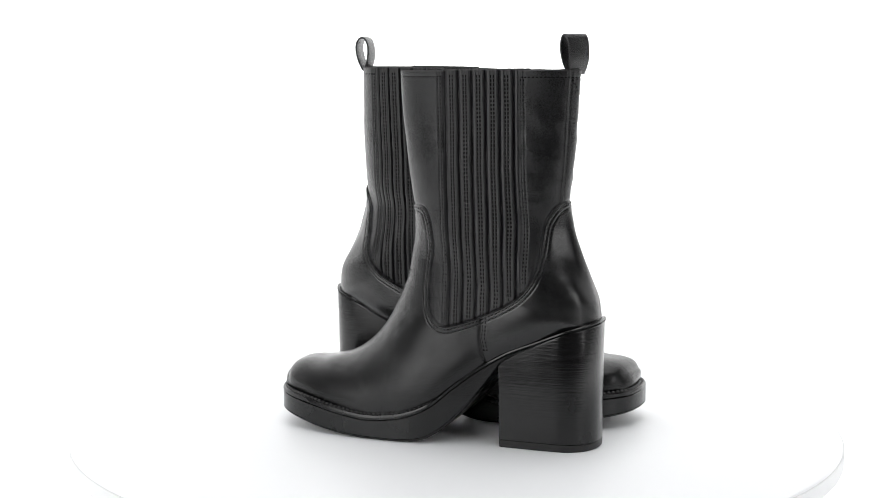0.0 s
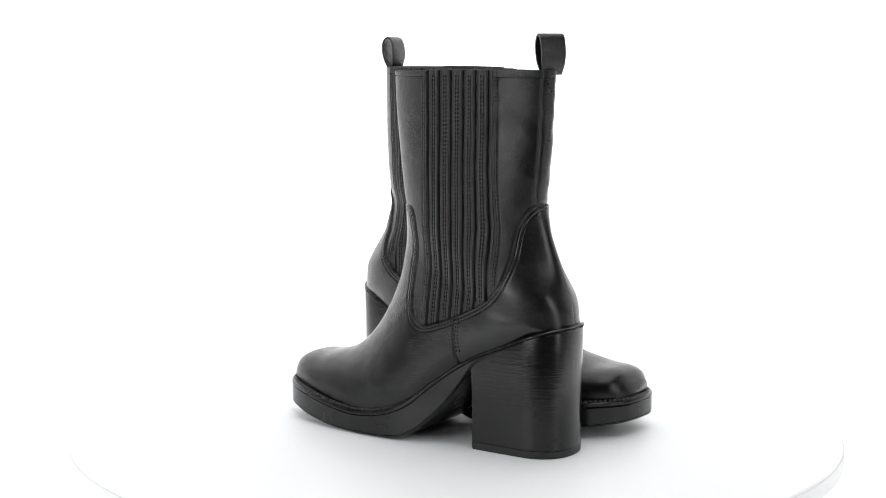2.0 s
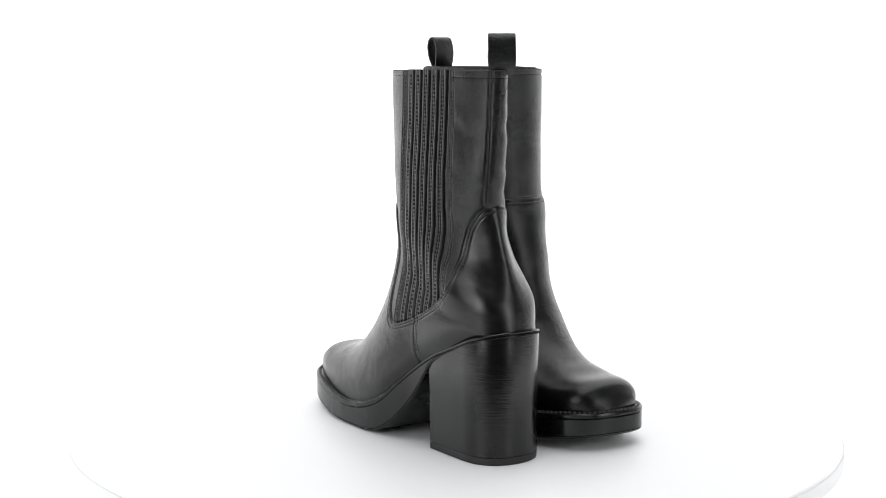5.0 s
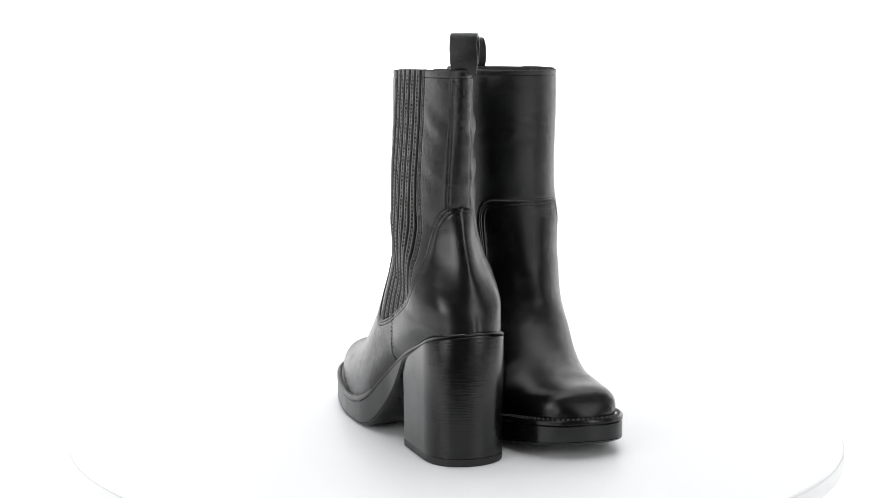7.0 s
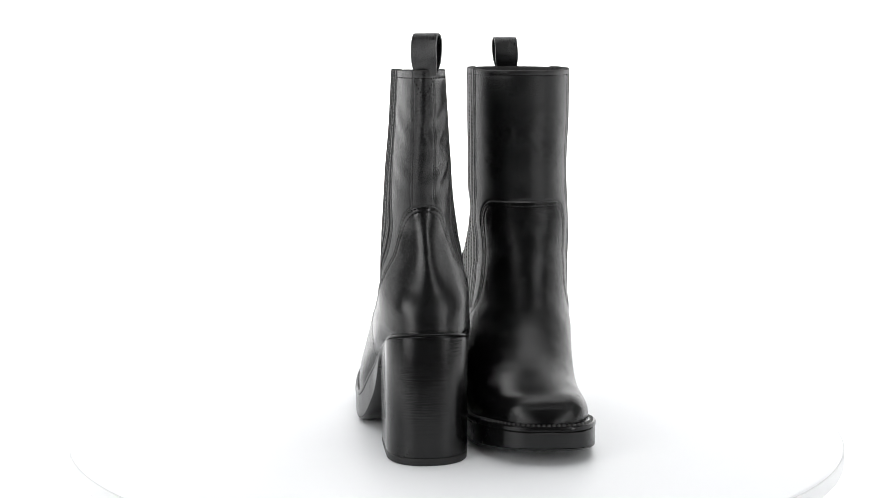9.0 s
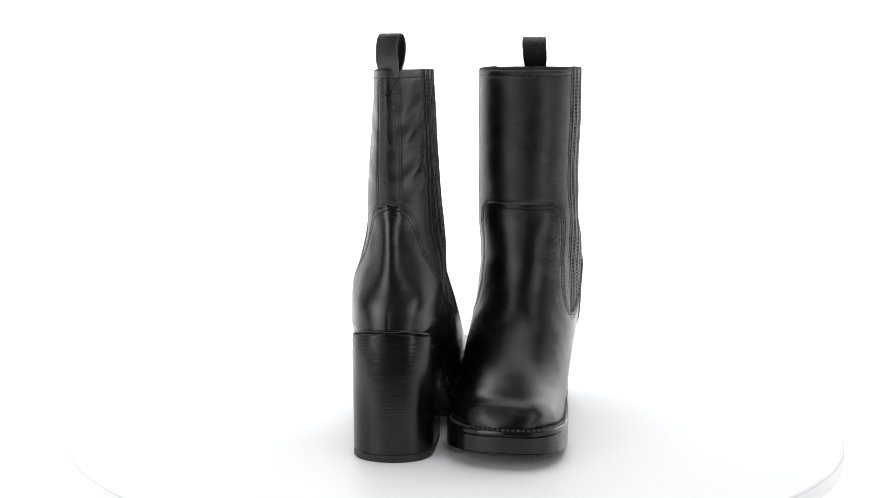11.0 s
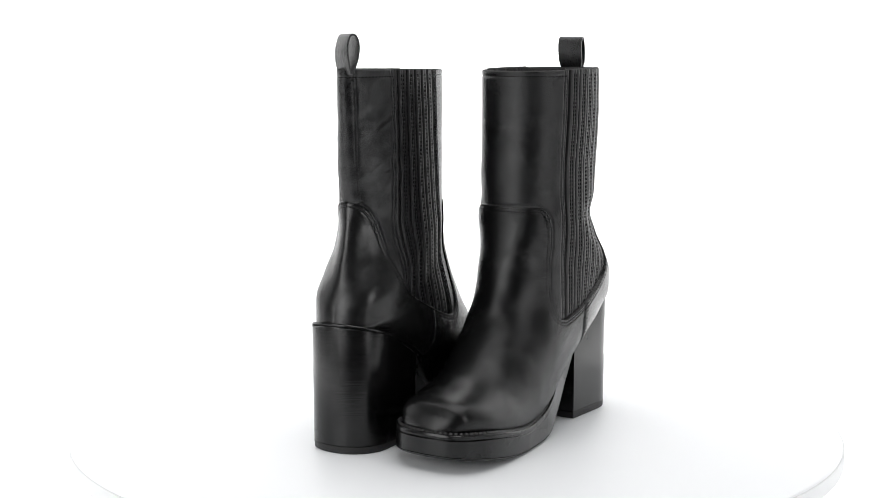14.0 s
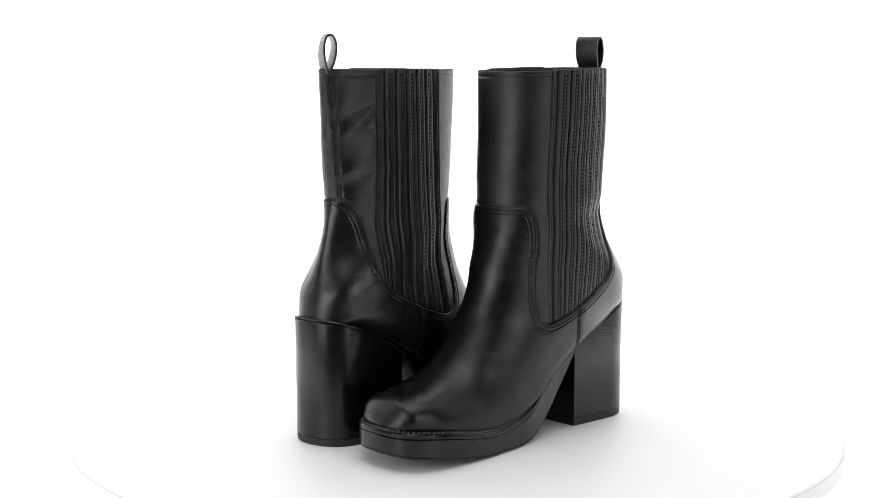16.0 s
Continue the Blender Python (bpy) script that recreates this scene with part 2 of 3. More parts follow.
def grid(shaft, wider, front=()):
    """Points of the upper: rings from collar to toe, each from the back or bottom line round to the front line and back."""
    table = list(shaft) + [list(r) for r in FOOT_RINGS]
    for k, w in enumerate(wider):
        table[len(shaft) + k] = list(table[len(shaft) + k])
        table[len(shaft) + k][4] += w
    for k, x in enumerate(front):
        table[len(shaft) + k][2] += x
    for k, x in enumerate(OPEN_HEEL if front else ()):
        table[len(shaft) + k][6] += x
        table[len(shaft) + k][5] += 0.05
    for k, x in enumerate(OPEN_INSTEP if front else ()):
        table[len(shaft) + k][7] += x
    table = np.array(table, float)
    step = np.hypot(*np.diff(table[:, 0:2], axis=0).T) + np.hypot(*np.diff(table[:, 2:4], axis=0).T)
    s = np.r_[0, np.cumsum(step)]
    q = np.linspace(0, s[-1], RINGS)
    rows = np.array([spline(s, table[:, c], q) for c in range(8)]).T
    rows[:, :5] *= MM
    a = np.linspace(0, math.pi / 2, 160)
    half = np.empty((RINGS, HALF + 1, 3))
    for i, (xb, zb, xf, zf, w, sm, nb, nf) in enumerate(rows):
        along = np.r_[sm * (1 - np.cos(a)**(2 / nb)), sm + (1 - sm) * np.sin(a[1:])**(2 / nf)]
        out = np.r_[w * np.sin(a)**(2 / nb), w * np.cos(a[1:])**(2 / nf)]
        span = math.hypot(xf - xb, zf - zb)
        arc = np.r_[0, np.cumsum(np.hypot(np.diff(along) * span, np.diff(out)))]
        e = np.linspace(0, arc[-1], HALF + 1)
        k = np.interp(e, arc, along)
        half[i] = np.c_[xb + (xf - xb) * k, np.interp(e, arc, out), zb + (zf - zb) * k]
    half[:, 0, 1] = half[:, -1, 1] = 0
    return half


def whole(half, mirror, side, back, ankle):
    """Both sides from the half grid; the last column but one closes on the first."""
    other = half[:, -2:0:-1].copy()
    other[:, :, 1] *= -1
    g = np.concatenate([half, other], axis=1)
    g[:, :, 1] += bend(g[:, :, 0], g[:, :, 2])
    g[:, :, 1] *= mirror
    high = np.clip((g[:, :, 2] - 0.08) / 0.05, 0, 1)
    ease = lambda k: np.clip(k, 0, 1)**2 * (3 - 2 * np.clip(k, 0, 1))
    g[:, :, 1] += ankle * ease((0.19 - g[:, :, 2]) / 0.10) * ease((g[:, :, 2] - 0.03) / 0.05) * ease((g[:, :, 0] - 0.04) / 0.05)
    top = np.clip((g[:, :, 2] - 0.115) / 0.06, 0, 1)
    g[:, :, 1] += high * side + top * back * np.clip((0.08 - g[:, :, 0]) / 0.06, 0, 1)
    return g


# the seam between shaft and foot, from the front line to the back line (mm)
SEAM = np.array(((160, 161), (130, 161), (126, 160.2), (122.6, 157), (119.8, 149), (118.1, 134), (119.5, 118.6), (119.4, 103.4),
                 (117.9, 92.2), (113.6, 84), (106.2, 80.8), (98, 82.3), (90.2, 84.9), (78.3, 89.6), (59, 99.3), (47.9, 109.2), (42.6, 118.7),
                 (40.4, 130), (38.9, 148.6), (35.5, 158), (29.2, 165.6), (22, 168), (-20, 168))) * MM
BASE = grid(FLAT_SHAFT, (0, 0, 0, 0, 0))


def smooth_line(points, n=6):
    """Rounded polyline (Catmull-Rom)."""
    p = np.vstack([points[0], points, points[-1]])
    out = []
    for k in range(1, len(p) - 2):
        for t in np.linspace(0, 1, n, endpoint=False):
            a, b, c, d = p[k - 1], p[k], p[k + 1], p[k + 2]
            out.append(0.5 * (2 * b + (c - a) * t + (2 * a - 5 * b + 4 * c - d) * t**2 + (3 * b - a - 3 * c + d) * t**3))
    return np.array(out + [p[-2]])


SEAM_LINE = np.vstack([SEAM[:1], smooth_line(SEAM[1:-1]), SEAM[-1:]])


def distance(line, x, z):
    best = np.full(x.shape, 1e9)
    for (ax, az), (bx, bz) in zip(line, line[1:]):
        dx, dz = bx - ax, bz - az
        k = np.clip(((x - ax) * dx + (z - az) * dz) / (dx * dx + dz * dz + 1e-12), 0, 1)
        best = np.minimum(best, np.hypot(x - ax - k * dx, z - az - k * dz))
    return best


def inside(polygon, x, z):
    hit = np.zeros(x.shape, bool)
    for (ax, az), (bx, bz) in zip(polygon, np.roll(polygon, -1, axis=0)):
        if az != bz:
            hit ^= ((az > z) != (bz > z)) & (x < (bx - ax) * (z - az) / (bz - az) + ax)
    return hit



def pattern_places(half, slip):
    """Side-view places of the leather on the flat-shafted form, for any boot's half grid, and the girth from the back line."""
    x, z = half[:, :, 0], half[:, :, 2]
    girth = np.concatenate([np.zeros((RINGS, 1)), np.cumsum(np.linalg.norm(np.diff(half, axis=1), axis=2), axis=1)], axis=1)
    if slip:
        j = np.arange(HALF + 1)
        flat = np.interp(np.clip(j + slip * np.sin(math.pi * j / HALF), 0, HALF), j, BASE[0, :, 0])
        share = np.clip((z - 0.082) / 0.168, 0, 1)
        x = x * (1 - share) + np.interp(x, half[0, :, 0], flat) * share
    return x, z, girth


def gusset_front(z):
    return np.interp(z, [0.08, 0.15, 0.252], [0.1035, 0.1074, 0.1118])


def gusset_back(z):
    return np.interp(z, [0.10, 0.152, 0.189, 0.254], [0.0517, 0.0531, 0.056, 0.0583])


PLEAT_ROWS = [0.885 - 0.1835 * k for k in range(5)]
PITCH = 0.1835
QUARTER = np.array(((78.6, 89.6), (79.2, 76), (77.5, 66), (74, 50))) * MM


def lowered(d, width):
    return np.exp(-(d / width)**2)


def relief(px, pz, girth):
    """Height of each panel's leather over the last, and its panel number."""
    shaft_area = inside(np.vstack([SEAM_LINE, [[-0.02, 0.4], [0.16, 0.4]]]), px, pz)
    seam_gap = distance(SEAM_LINE, px, pz) * np.where(shaft_area, 1, -1)
    r = (px - gusset_back(pz)) / (gusset_front(pz) - gusset_back(pz))
    pleats = shaft_area & (r > 0) & (r < 1)
    panel = np.where(shaft_area, np.where(r >= 1, 0, 2), np.where(px < np.interp(pz, QUARTER[::-1, 1], QUARTER[::-1, 0]), 4, 3))
    panel = np.where(pleats, 1, panel)
    strip = shaft_area & (girth < 0.0086)
    panel = np.where(strip, 5, panel)
    span = gusset_front(pz) - gusset_back(pz)
    h = np.zeros(px.shape)
    phase = ((PLEAT_ROWS[0] - 0.085 - r) / PITCH) % 1.0
    saw = np.where(phase < 0.94, phase / 0.94, (1 - phase) / 0.06)
    slit = np.minimum(phase, 1 - phase) * PITCH * span
    edge = np.clip(np.minimum(r, 1 - r) * span / 0.0010, 0, 1)
    h += np.where(pleats, (-0.0010 + 0.0008 * saw) * edge - 0.0018 * lowered(slit, 0.00065), 0)
    for row in PLEAT_ROWS:
        for off in (-0.0010, 0.0010):
            h -= np.where(pleats, 0.0004 * lowered((r - row) * span - off, 0.0006), 0)
    for off in (0.0018, 0.0038):
        h -= np.where(shaft_area, 0.0006 * lowered((r - 1) * span - off, 0.0006), 0)
        h -= np.where(shaft_area, 0.0006 * lowered(r * span + off, 0.0006), 0)
    h -= np.where(shaft_area, 0.0012 * lowered((r - 1) * span - 0.0002, 0.0006) + 0.0012 * lowered(r * span + 0.0002, 0.0006), 0)
    # foot leather laps over the shaft
    h += 0.0009 * np.clip(0.5 - seam_gap / 0.0008, 0, 1)
    h -= 0.0008 * lowered(seam_gap - 0.0006, 0.0007)
    for off in (-0.0016, -0.0038):
        h -= 0.00035 * lowered(seam_gap - off, 0.0006)
    quarter = np.where(shaft_area, 1, distance(QUARTER, px, pz)) * np.where(panel == 4, 1, -1)
    low = ~shaft_area
    h += np.where(low & (np.abs(quarter) < 0.006), 0.0007 * np.clip(0.5 + quarter / 0.0008, 0, 1), 0)
    h += np.where(low & (panel == 4) & (np.abs(quarter) >= 0.006), 0.0007, 0)
    h -= np.where(low, 0.0013 * lowered(quarter + 0.0005, 0.0006), 0)
    # strip down the back
    h += np.where(shaft_area, 0.0008 * np.clip((0.0089 - girth) / 0.0008, 0, 1), 0)
    h -= np.where(shaft_area, 0.0004 * lowered(girth - 0.0071, 0.0006) + 0.0006 * lowered(girth - 0.0091, 0.0006), 0)
    # hollows beside the tendon and the round of the heel
    h -= 0.0006 * lowered(girth - 0.0125, 0.007) * lowered(pz - 0.136, 0.022)
    h += 0.0011 * lowered(girth - 0.021, 0.010) * lowered(pz - 0.106, 0.012)
    # short closing seam low on the heel's back
    h -= np.where((pz < 0.099) & (pz > 0.085) & (px < 0.03), 0.0002 * lowered(girth, 0.0005), 0)
    h -= np.where(shaft_area & ~pleats, 0.0005 * lowered(pz - 0.2495, 0.0006), 0)
    return h, panel




def waves(p, seed, lengths, size):
    rng = np.random.RandomState(seed)
    out = np.zeros(p.shape[:2])
    for length in lengths:
        d = rng.randn(3)
        d /= np.linalg.norm(d)
        out += np.sin(p @ d * (2 * math.pi / length) + rng.rand() * 6.28) * size * length
    return out


def surface_normals(g):
    di = np.gradient(g, axis=0)
    dj = np.roll(g, -1, axis=1) - np.roll(g, 1, axis=1)
    n = np.cross(di, dj)
    return n / np.maximum(np.linalg.norm(n, axis=2, keepdims=True), 1e-12)


def both(a):
    return np.concatenate([a, a[:, -2:0:-1]], axis=1)


class Upper:
    """The shaped leather of one boot, with points by ring and column."""

    def __init__(self, shaft, wider, mirror, seed, slip, side, back, ankle):
        half = grid(shaft, wider, OPEN_FRONT if slip else ())
        self.px, self.pz, self.girth = pattern_places(half, slip)
        height, self.panel = relief(self.px, self.pz, self.girth)
        self.seed = seed
        g = whole(half, mirror, side, back, ankle)
        n = surface_normals(g) * (1 if mirror > 0 else -1)
        if (n[5, HALF // 2] * (0, mirror, 0)).sum() < 0:
            n = -n
        h = both(height)
        z = g[:, :, 2]
        h = h + waves(g, seed, (0.030, 0.042, 0.024, 0.055, 0.034), 0.0010)
        crease = np.exp(-((g[:, :, 0] - 0.150) / 0.035)**2 - ((z - 0.085) / 0.03)**2)
        h = h + crease * waves(g, seed + 5, (0.013, 0.016, 0.021, 0.011), 0.0022)
        h = h + np.exp(-((z - 0.150) / 0.035)**2) * both(np.clip((0.06 - self.px) / 0.04, 0, 1)) * waves(g, seed + 9, (0.012, 0.017, 0.023), 0.004)
        if not slip:
            soft = np.exp(-((g[:, :, 0] - 0.042) / 0.016)**2 - ((z - 0.215) / 0.045)**2)
            soft[:, :HALF + 1] *= 0.25
            run = z * 0.75 - g[:, :, 0] * 0.66
            h = h + soft * 0.0009 * (np.sin(run * 330) + 0.6 * np.sin(run * 560 + g[:, :, 0] * 120 + 1.0))
        g = g + n * h[:, :, None]
        lift = both((self.panel == 1) * 0.0007)
        g[:, :, 2] += lift * np.clip((z - 0.247) / 0.006, 0, 1)
        self.g, self.n, self.mirror = g, surface_normals(g), mirror
        if (self.n * n).sum() < 0:
            self.n = -self.n

    def at(self, i, j):
        """Place and normal at fractional ring and column."""
        w = self.g.shape[1]
        i = np.clip(np.asarray(i, float), 0, RINGS - 1.001)
        j = np.asarray(j, float) % w
        a, b = i.astype(int), j.astype(int)
        u, v = (i - a)[:, None], (j - b)[:, None]
        c = (b + 1) % w
        mix = lambda f: (f[a, b] * (1 - u) + f[a + 1, b] * u) * (1 - v) + (f[a, c] * (1 - u) + f[a + 1, c] * u) * v
        n = mix(self.n)
        return mix(self.g), n / np.linalg.norm(n, axis=1, keepdims=True)


def to_index(upper, line):
    """Ring and column of side-view places on the flat-shafted form."""
    px, pz = upper.px, upper.pz
    out = []
    for x, z in line:
        k = int(np.argmin((px - x)**2 + (pz - z)**2))
        i, j = divmod(k, HALF + 1)
        i, j = min(max(i, 1), RINGS - 2), min(max(j, 1), HALF - 1)
        m = np.array([[px[i + 1, j] - px[i - 1, j], px[i, j + 1] - px[i, j - 1]], [pz[i + 1, j] - pz[i - 1, j], pz[i, j + 1] - pz[i, j - 1]]]) / 2
        if abs(np.linalg.det(m)) > 1e-9:
            d = np.clip(np.linalg.solve(m, (x - px[i, j], z - pz[i, j])), -1.5, 1.5)
        else:
            d = (0, 0)
        out.append((i + d[0], j + d[1]))
    return np.array(out)


def ring_at(upper, z, j):
    pz = upper.pz
    return float(np.interp(-z, -pz[:RINGS // 2, j], np.arange(RINGS // 2)))


def seam_rows(upper):
    """Lines of stitching by ring and column, on one side: (part name, line, sideways shifts)."""
    rows = []
    mid = SEAM_LINE[(SEAM_LINE[:, 0] > 0.027) & (SEAM_LINE[:, 0] < 0.131)]
    way = np.gradient(mid, axis=0)
    way /= np.maximum(np.linalg.norm(way, axis=1, keepdims=True), 1e-9)
    outer = np.c_[way[:, 1], -way[:, 0]]
    area = np.vstack([SEAM_LINE, [[-0.02, 0.4], [0.16, 0.4]]])
    probe = mid + outer * 0.002
    if inside(area, probe[:, 0], probe[:, 1]).mean() > 0.5:
        outer = -outer
    for off in (0.0016, 0.0038):
        line = to_index(upper, mid + outer * off)
        front = np.array([[ring_at(upper, 0.161 - off, HALF), HALF]])
        back = np.array([[float(np.interp(off - 0.168, -upper.pz[:180, 0], np.arange(180))), 0.0]])
        rows.append(("seam_stitching", np.vstack([front, line, back]), (0.0,)))
    low = SEAM_LINE[::-1]
    low = low[(low[:, 0] > 0.045) & (low[:, 0] < 0.1165) & (low[:, 1] < 0.116)]
    for r in PLEAT_ROWS:
        x0 = gusset_back(0.15) + (gusset_front(0.15) - gusset_back(0.15)) * r
        floor_z = float(np.interp(x0, low[:, 0], low[:, 1])) + 0.002
        zs = np.linspace(0.2505, floor_z, 40)
        line = np.c_[gusset_back(zs) + (gusset_front(zs) - gusset_back(zs)) * r, zs]
        rows.append(("pleat_stitching", to_index(upper, line), (-0.0010, 0.0010)))
    for off in (0.0018, 0.0038):
        zs = np.linspace(0.2485, 0.086, 40)
        rows.append(("panel_stitching", to_index(upper, np.c_[gusset_front(zs) + off, zs]), (0.0,)))
        zs = np.linspace(0.2485, 0.112, 40)
        rows.append(("panel_stitching", to_index(upper, np.c_[gusset_back(zs) - off, zs]), (0.0,)))
        rows.append(("panel_stitching", to_index(upper, QUARTER[:3] - (off - 0.0004, 0)), (0.0,)))
    top = lambda a, b: np.array([[ring_at(upper, 0.2495, min(max(int(j), 0), HALF)), j] for j in np.linspace(a, b, 24)])
    jf = to_index(upper, [(gusset_front(0.2495), 0.2495)])[0][1]
    jb = to_index(upper, [(gusset_back(0.2495), 0.2495)])[0][1]
    rows.append(("collar_stitching", top(HALF, jf + 3), (0.0,)))
    rows.append(("collar_stitching", top(jb - 3, 0), (0.0,)))
    zs = np.linspace(0.248, 0.1695, 30)
    strip = []
    for z in zs:
        i = float(np.interp(-z, -upper.pz[:180, 0], np.arange(180)))
        strip.append((i, float(np.interp(0.0071, upper.girth[int(i)], np.arange(HALF + 1)))))
    rows.append(("strip_stitching", np.array(strip), (0.0,)))
    tip = []
    for z, a in ((0.2485, 0.0069), (0.2375, 0.0)):
        i = float(np.interp(-z, -upper.pz[:180, 0], np.arange(180)))
        tip.append((i, float(np.interp(a, upper.girth[int(i)], np.arange(HALF + 1)))))
    rows.append(("strip_stitching", np.array(tip), (0.0,)))
    return rows




def stitch_mesh(places, tangents, normals, length, width, height):
    """Rounded little thread bridges."""
    side = np.cross(normals, tangents)
    verts, faces = [], []
    shape = [(-1, -1, 0), (-1, 1, 0), (-0.6, -0.7, 1), (-0.6, 0.7, 1), (0.6, -0.7, 1), (0.6, 0.7, 1), (1, -1, 0), (1, 1, 0)]
    for p, t, n, s in zip(places, tangents, normals, side):
        o = len(verts)
        for a, b, c in shape:
            verts.append(p + t * a * length / 2 + s * b * width / 2 + n * (c * height - 0.0002))
        faces += [(o, o + 2, o + 3, o + 1), (o + 2, o + 4, o + 5, o + 3), (o + 4, o + 6, o + 7, o + 5), (o, o + 6, o + 4, o + 2), (o + 1, o + 3, o + 5, o + 7)]
    return verts, faces


def stitching(boot, upper):
    found = {}
    for name, line, shifts in seam_rows(upper):
        n = max(2, len(line) * 8)
        wide = 0.0009 if name == "pleat_stitching" else 0.0011
        k = np.linspace(0, len(line) - 1, n)
        i, j = np.interp(k, np.arange(len(line)), line[:, 0]), np.interp(k, np.arange(len(line)), line[:, 1])
        for side in (1, -1):
            p, nor = upper.at(i, j if side > 0 else -j)
            arc = np.r_[0, np.cumsum(np.linalg.norm(np.diff(p, axis=0), axis=1))]
            e = np.arange(0.001, arc[-1], 0.0027)
            pe = np.c_[[np.interp(e, arc, p[:, c]) for c in range(3)]].T
            ne = np.c_[[np.interp(e, arc, nor[:, c]) for c in range(3)]].T
            ne /= np.linalg.norm(ne, axis=1, keepdims=True)
            te = np.gradient(pe, axis=0) if len(pe) > 1 else np.array([[0, 0, 1.0]])
            te -= ne * (te * ne).sum(1, keepdims=True)
            te /= np.maximum(np.linalg.norm(te, axis=1, keepdims=True), 1e-9)
            across = np.cross(te, ne) * side * upper.mirror
            for shift in shifts:
                v, f = stitch_mesh(pe + across * shift, te, ne, 0.0018, wide, 0.00030)
                all_v, all_f = found.setdefault(name, ([], []))
                o = len(all_v)
                all_v += v
                all_f += [tuple(a + o for a in q) for q in f]
    for name, (v, f) in found.items():
        ob = solid(name, v, f, THREAD, boot, "rows of black thread stitches")
        tagged(ob, kind="stuff")


def shell(boot, upper):
    """Cut the leather into its panels."""
    g, n = upper.g, upper.n
    w = g.shape[1]
    number = both(upper.panel)
    quad_panel = number[:-1, :]
    names = (("front_panel", LEATHER), ("pleated_gusset", PLEAT_LEATHER), ("back_panel", LEATHER),
             ("vamp", VAMP_LEATHER), ("heel_counter", COUNTER_LEATHER), ("back_strip", LEATHER))
    gv, nv = g.reshape(-1, 3), n.reshape(-1, 3)
    for k, (name, material) in enumerate(names):
        groups = [quad_panel == k]
        if name in ("pleated_gusset", "back_panel"):
            cols = np.arange(w)[None, :].repeat(RINGS - 1, 0)
            groups = [(quad_panel == k) & (cols <= HALF), (quad_panel == k) & (cols > HALF)]
        for mask in groups:
            i, j = np.nonzero(mask)
            j2 = (j + 1) % w
            quads = np.c_[i * w + j, i * w + j2, (i + 1) * w + j2, (i + 1) * w + j]
            a, b, c = gv[quads[:, 0]], gv[quads[:, 1]], gv[quads[:, 2]]
            flip = (np.cross(b - a, c - b) * nv[quads[:, 0]]).sum() < 0
            if flip:
                quads = quads[:, ::-1]
            used, inverse = np.unique(quads, return_inverse=True)
            quads = inverse.reshape(quads.shape)
            v, nn = gv[used], nv[used]
            if name == "vamp":
                quads, v, nn = toe_cap(upper, used, quads.tolist(), v, nn, flip)
            if name == "pleated_gusset":
                pleats(boot, upper, i, j, used, quads, v, nn, material)
                continue
            label = {"pleated_gusset": "stretch panel of stitched leather pleats", "vamp": "smooth polished toe and instep leather",
                     "heel_counter": "polished leather round the heel"}.get(name, "")
            solid(name, v, quads if isinstance(quads, list) else quads.tolist(), material, boot, label, normals=nn)


def pleats(boot, upper, i, j, used, quads, v, nn, material):
    """A stretch panel: its elastic backing and each stitched strip over it."""
    w = upper.g.shape[1]
    column = np.where(j <= HALF, j, w - 1 - j)
    x, z = upper.px[i, column], upper.pz[i, column]
    r = (x - gusset_back(z)) / (gusset_front(z) - gusset_back(z))
    strip = np.clip(np.floor((PLEAT_ROWS[0] - 0.085 - r) / PITCH).astype(int), -1, 4)
    panel = solid("pleated_gusset", v - nn * 0.0016, quads.tolist(), LINING, boot, "stretch panel of stitched leather pleats", normals=nn)
    for k in sorted(set(strip.tolist())):
        q = quads[strip == k]
        keep, inverse = np.unique(q, return_inverse=True)
        solid("pleat", v[keep], inverse.reshape(q.shape).tolist(), material, panel, normals=nn[keep])


def toe_cap(upper, used, quads, v, nn, flip):
    """Close the tip of the toe with shrinking loops."""
    w = upper.g.shape[1]
    last = upper.g[-1]
    lookup = {int(k): a for a, k in enumerate(used)}
    previous = [lookup[(RINGS - 1) * w + j] for j in range(w)]
    centre = last.mean(axis=0)
    v, nn = list(v), list(nn)
    forward = np.array([0.97, 0, 0.24])
    for k in range(1, 9):
        s, rise = math.cos(k / 9 * math.pi / 2), math.sin(k / 9 * math.pi / 2)
        push = 0.0040 * rise
        loop = []
        for j in range(w):
            loop.append(len(v))
            v.append(centre + (last[j] - centre) * s + forward * push)
            mix = upper.n[-1, j] * s + forward * rise
            nn.append(mix / np.linalg.norm(mix))
        for j in range(w):
            q = (previous[j], previous[(j + 1) % w], loop[(j + 1) % w], loop[j])
            quads.append(q[::-1] if flip else q)
        previous = loop
    quads.append(previous[::-1] if flip else previous)
    return quads, np.array(v), np.array(nn)


def lining(boot, upper):
    """Inner face of the shaft and the cut edge of the collar."""
    w = upper.g.shape[1]
    rows = [upper.g[0] + upper.n[0] * 0.0, upper.g[0] - upper.n[0] * 0.0006 + (0, 0, 0.0007), upper.g[0] - upper.n[0] * 0.0024 + (0, 0, 0.0007),
            upper.g[1] - upper.n[1] * 0.0030]
    rows += [upper.g[k] - upper.n[k] * 0.0030 for k in range(6, 126, 8)]
    v = np.concatenate(rows)
    f = []
    for a in range(len(rows) - 1):
        for j in range(w):
            q = (a * w + j, (a + 1) * w + j, (a + 1) * w + (j + 1) % w, a * w + (j + 1) % w)
            f.append(q if upper.mirror > 0 else q[::-1])
    last = (len(rows) - 1) * w
    f.append([last + j for j in range(w)])
    solid("lining", v, f, LINING, boot, "dark textile lining with a raw collar edge")


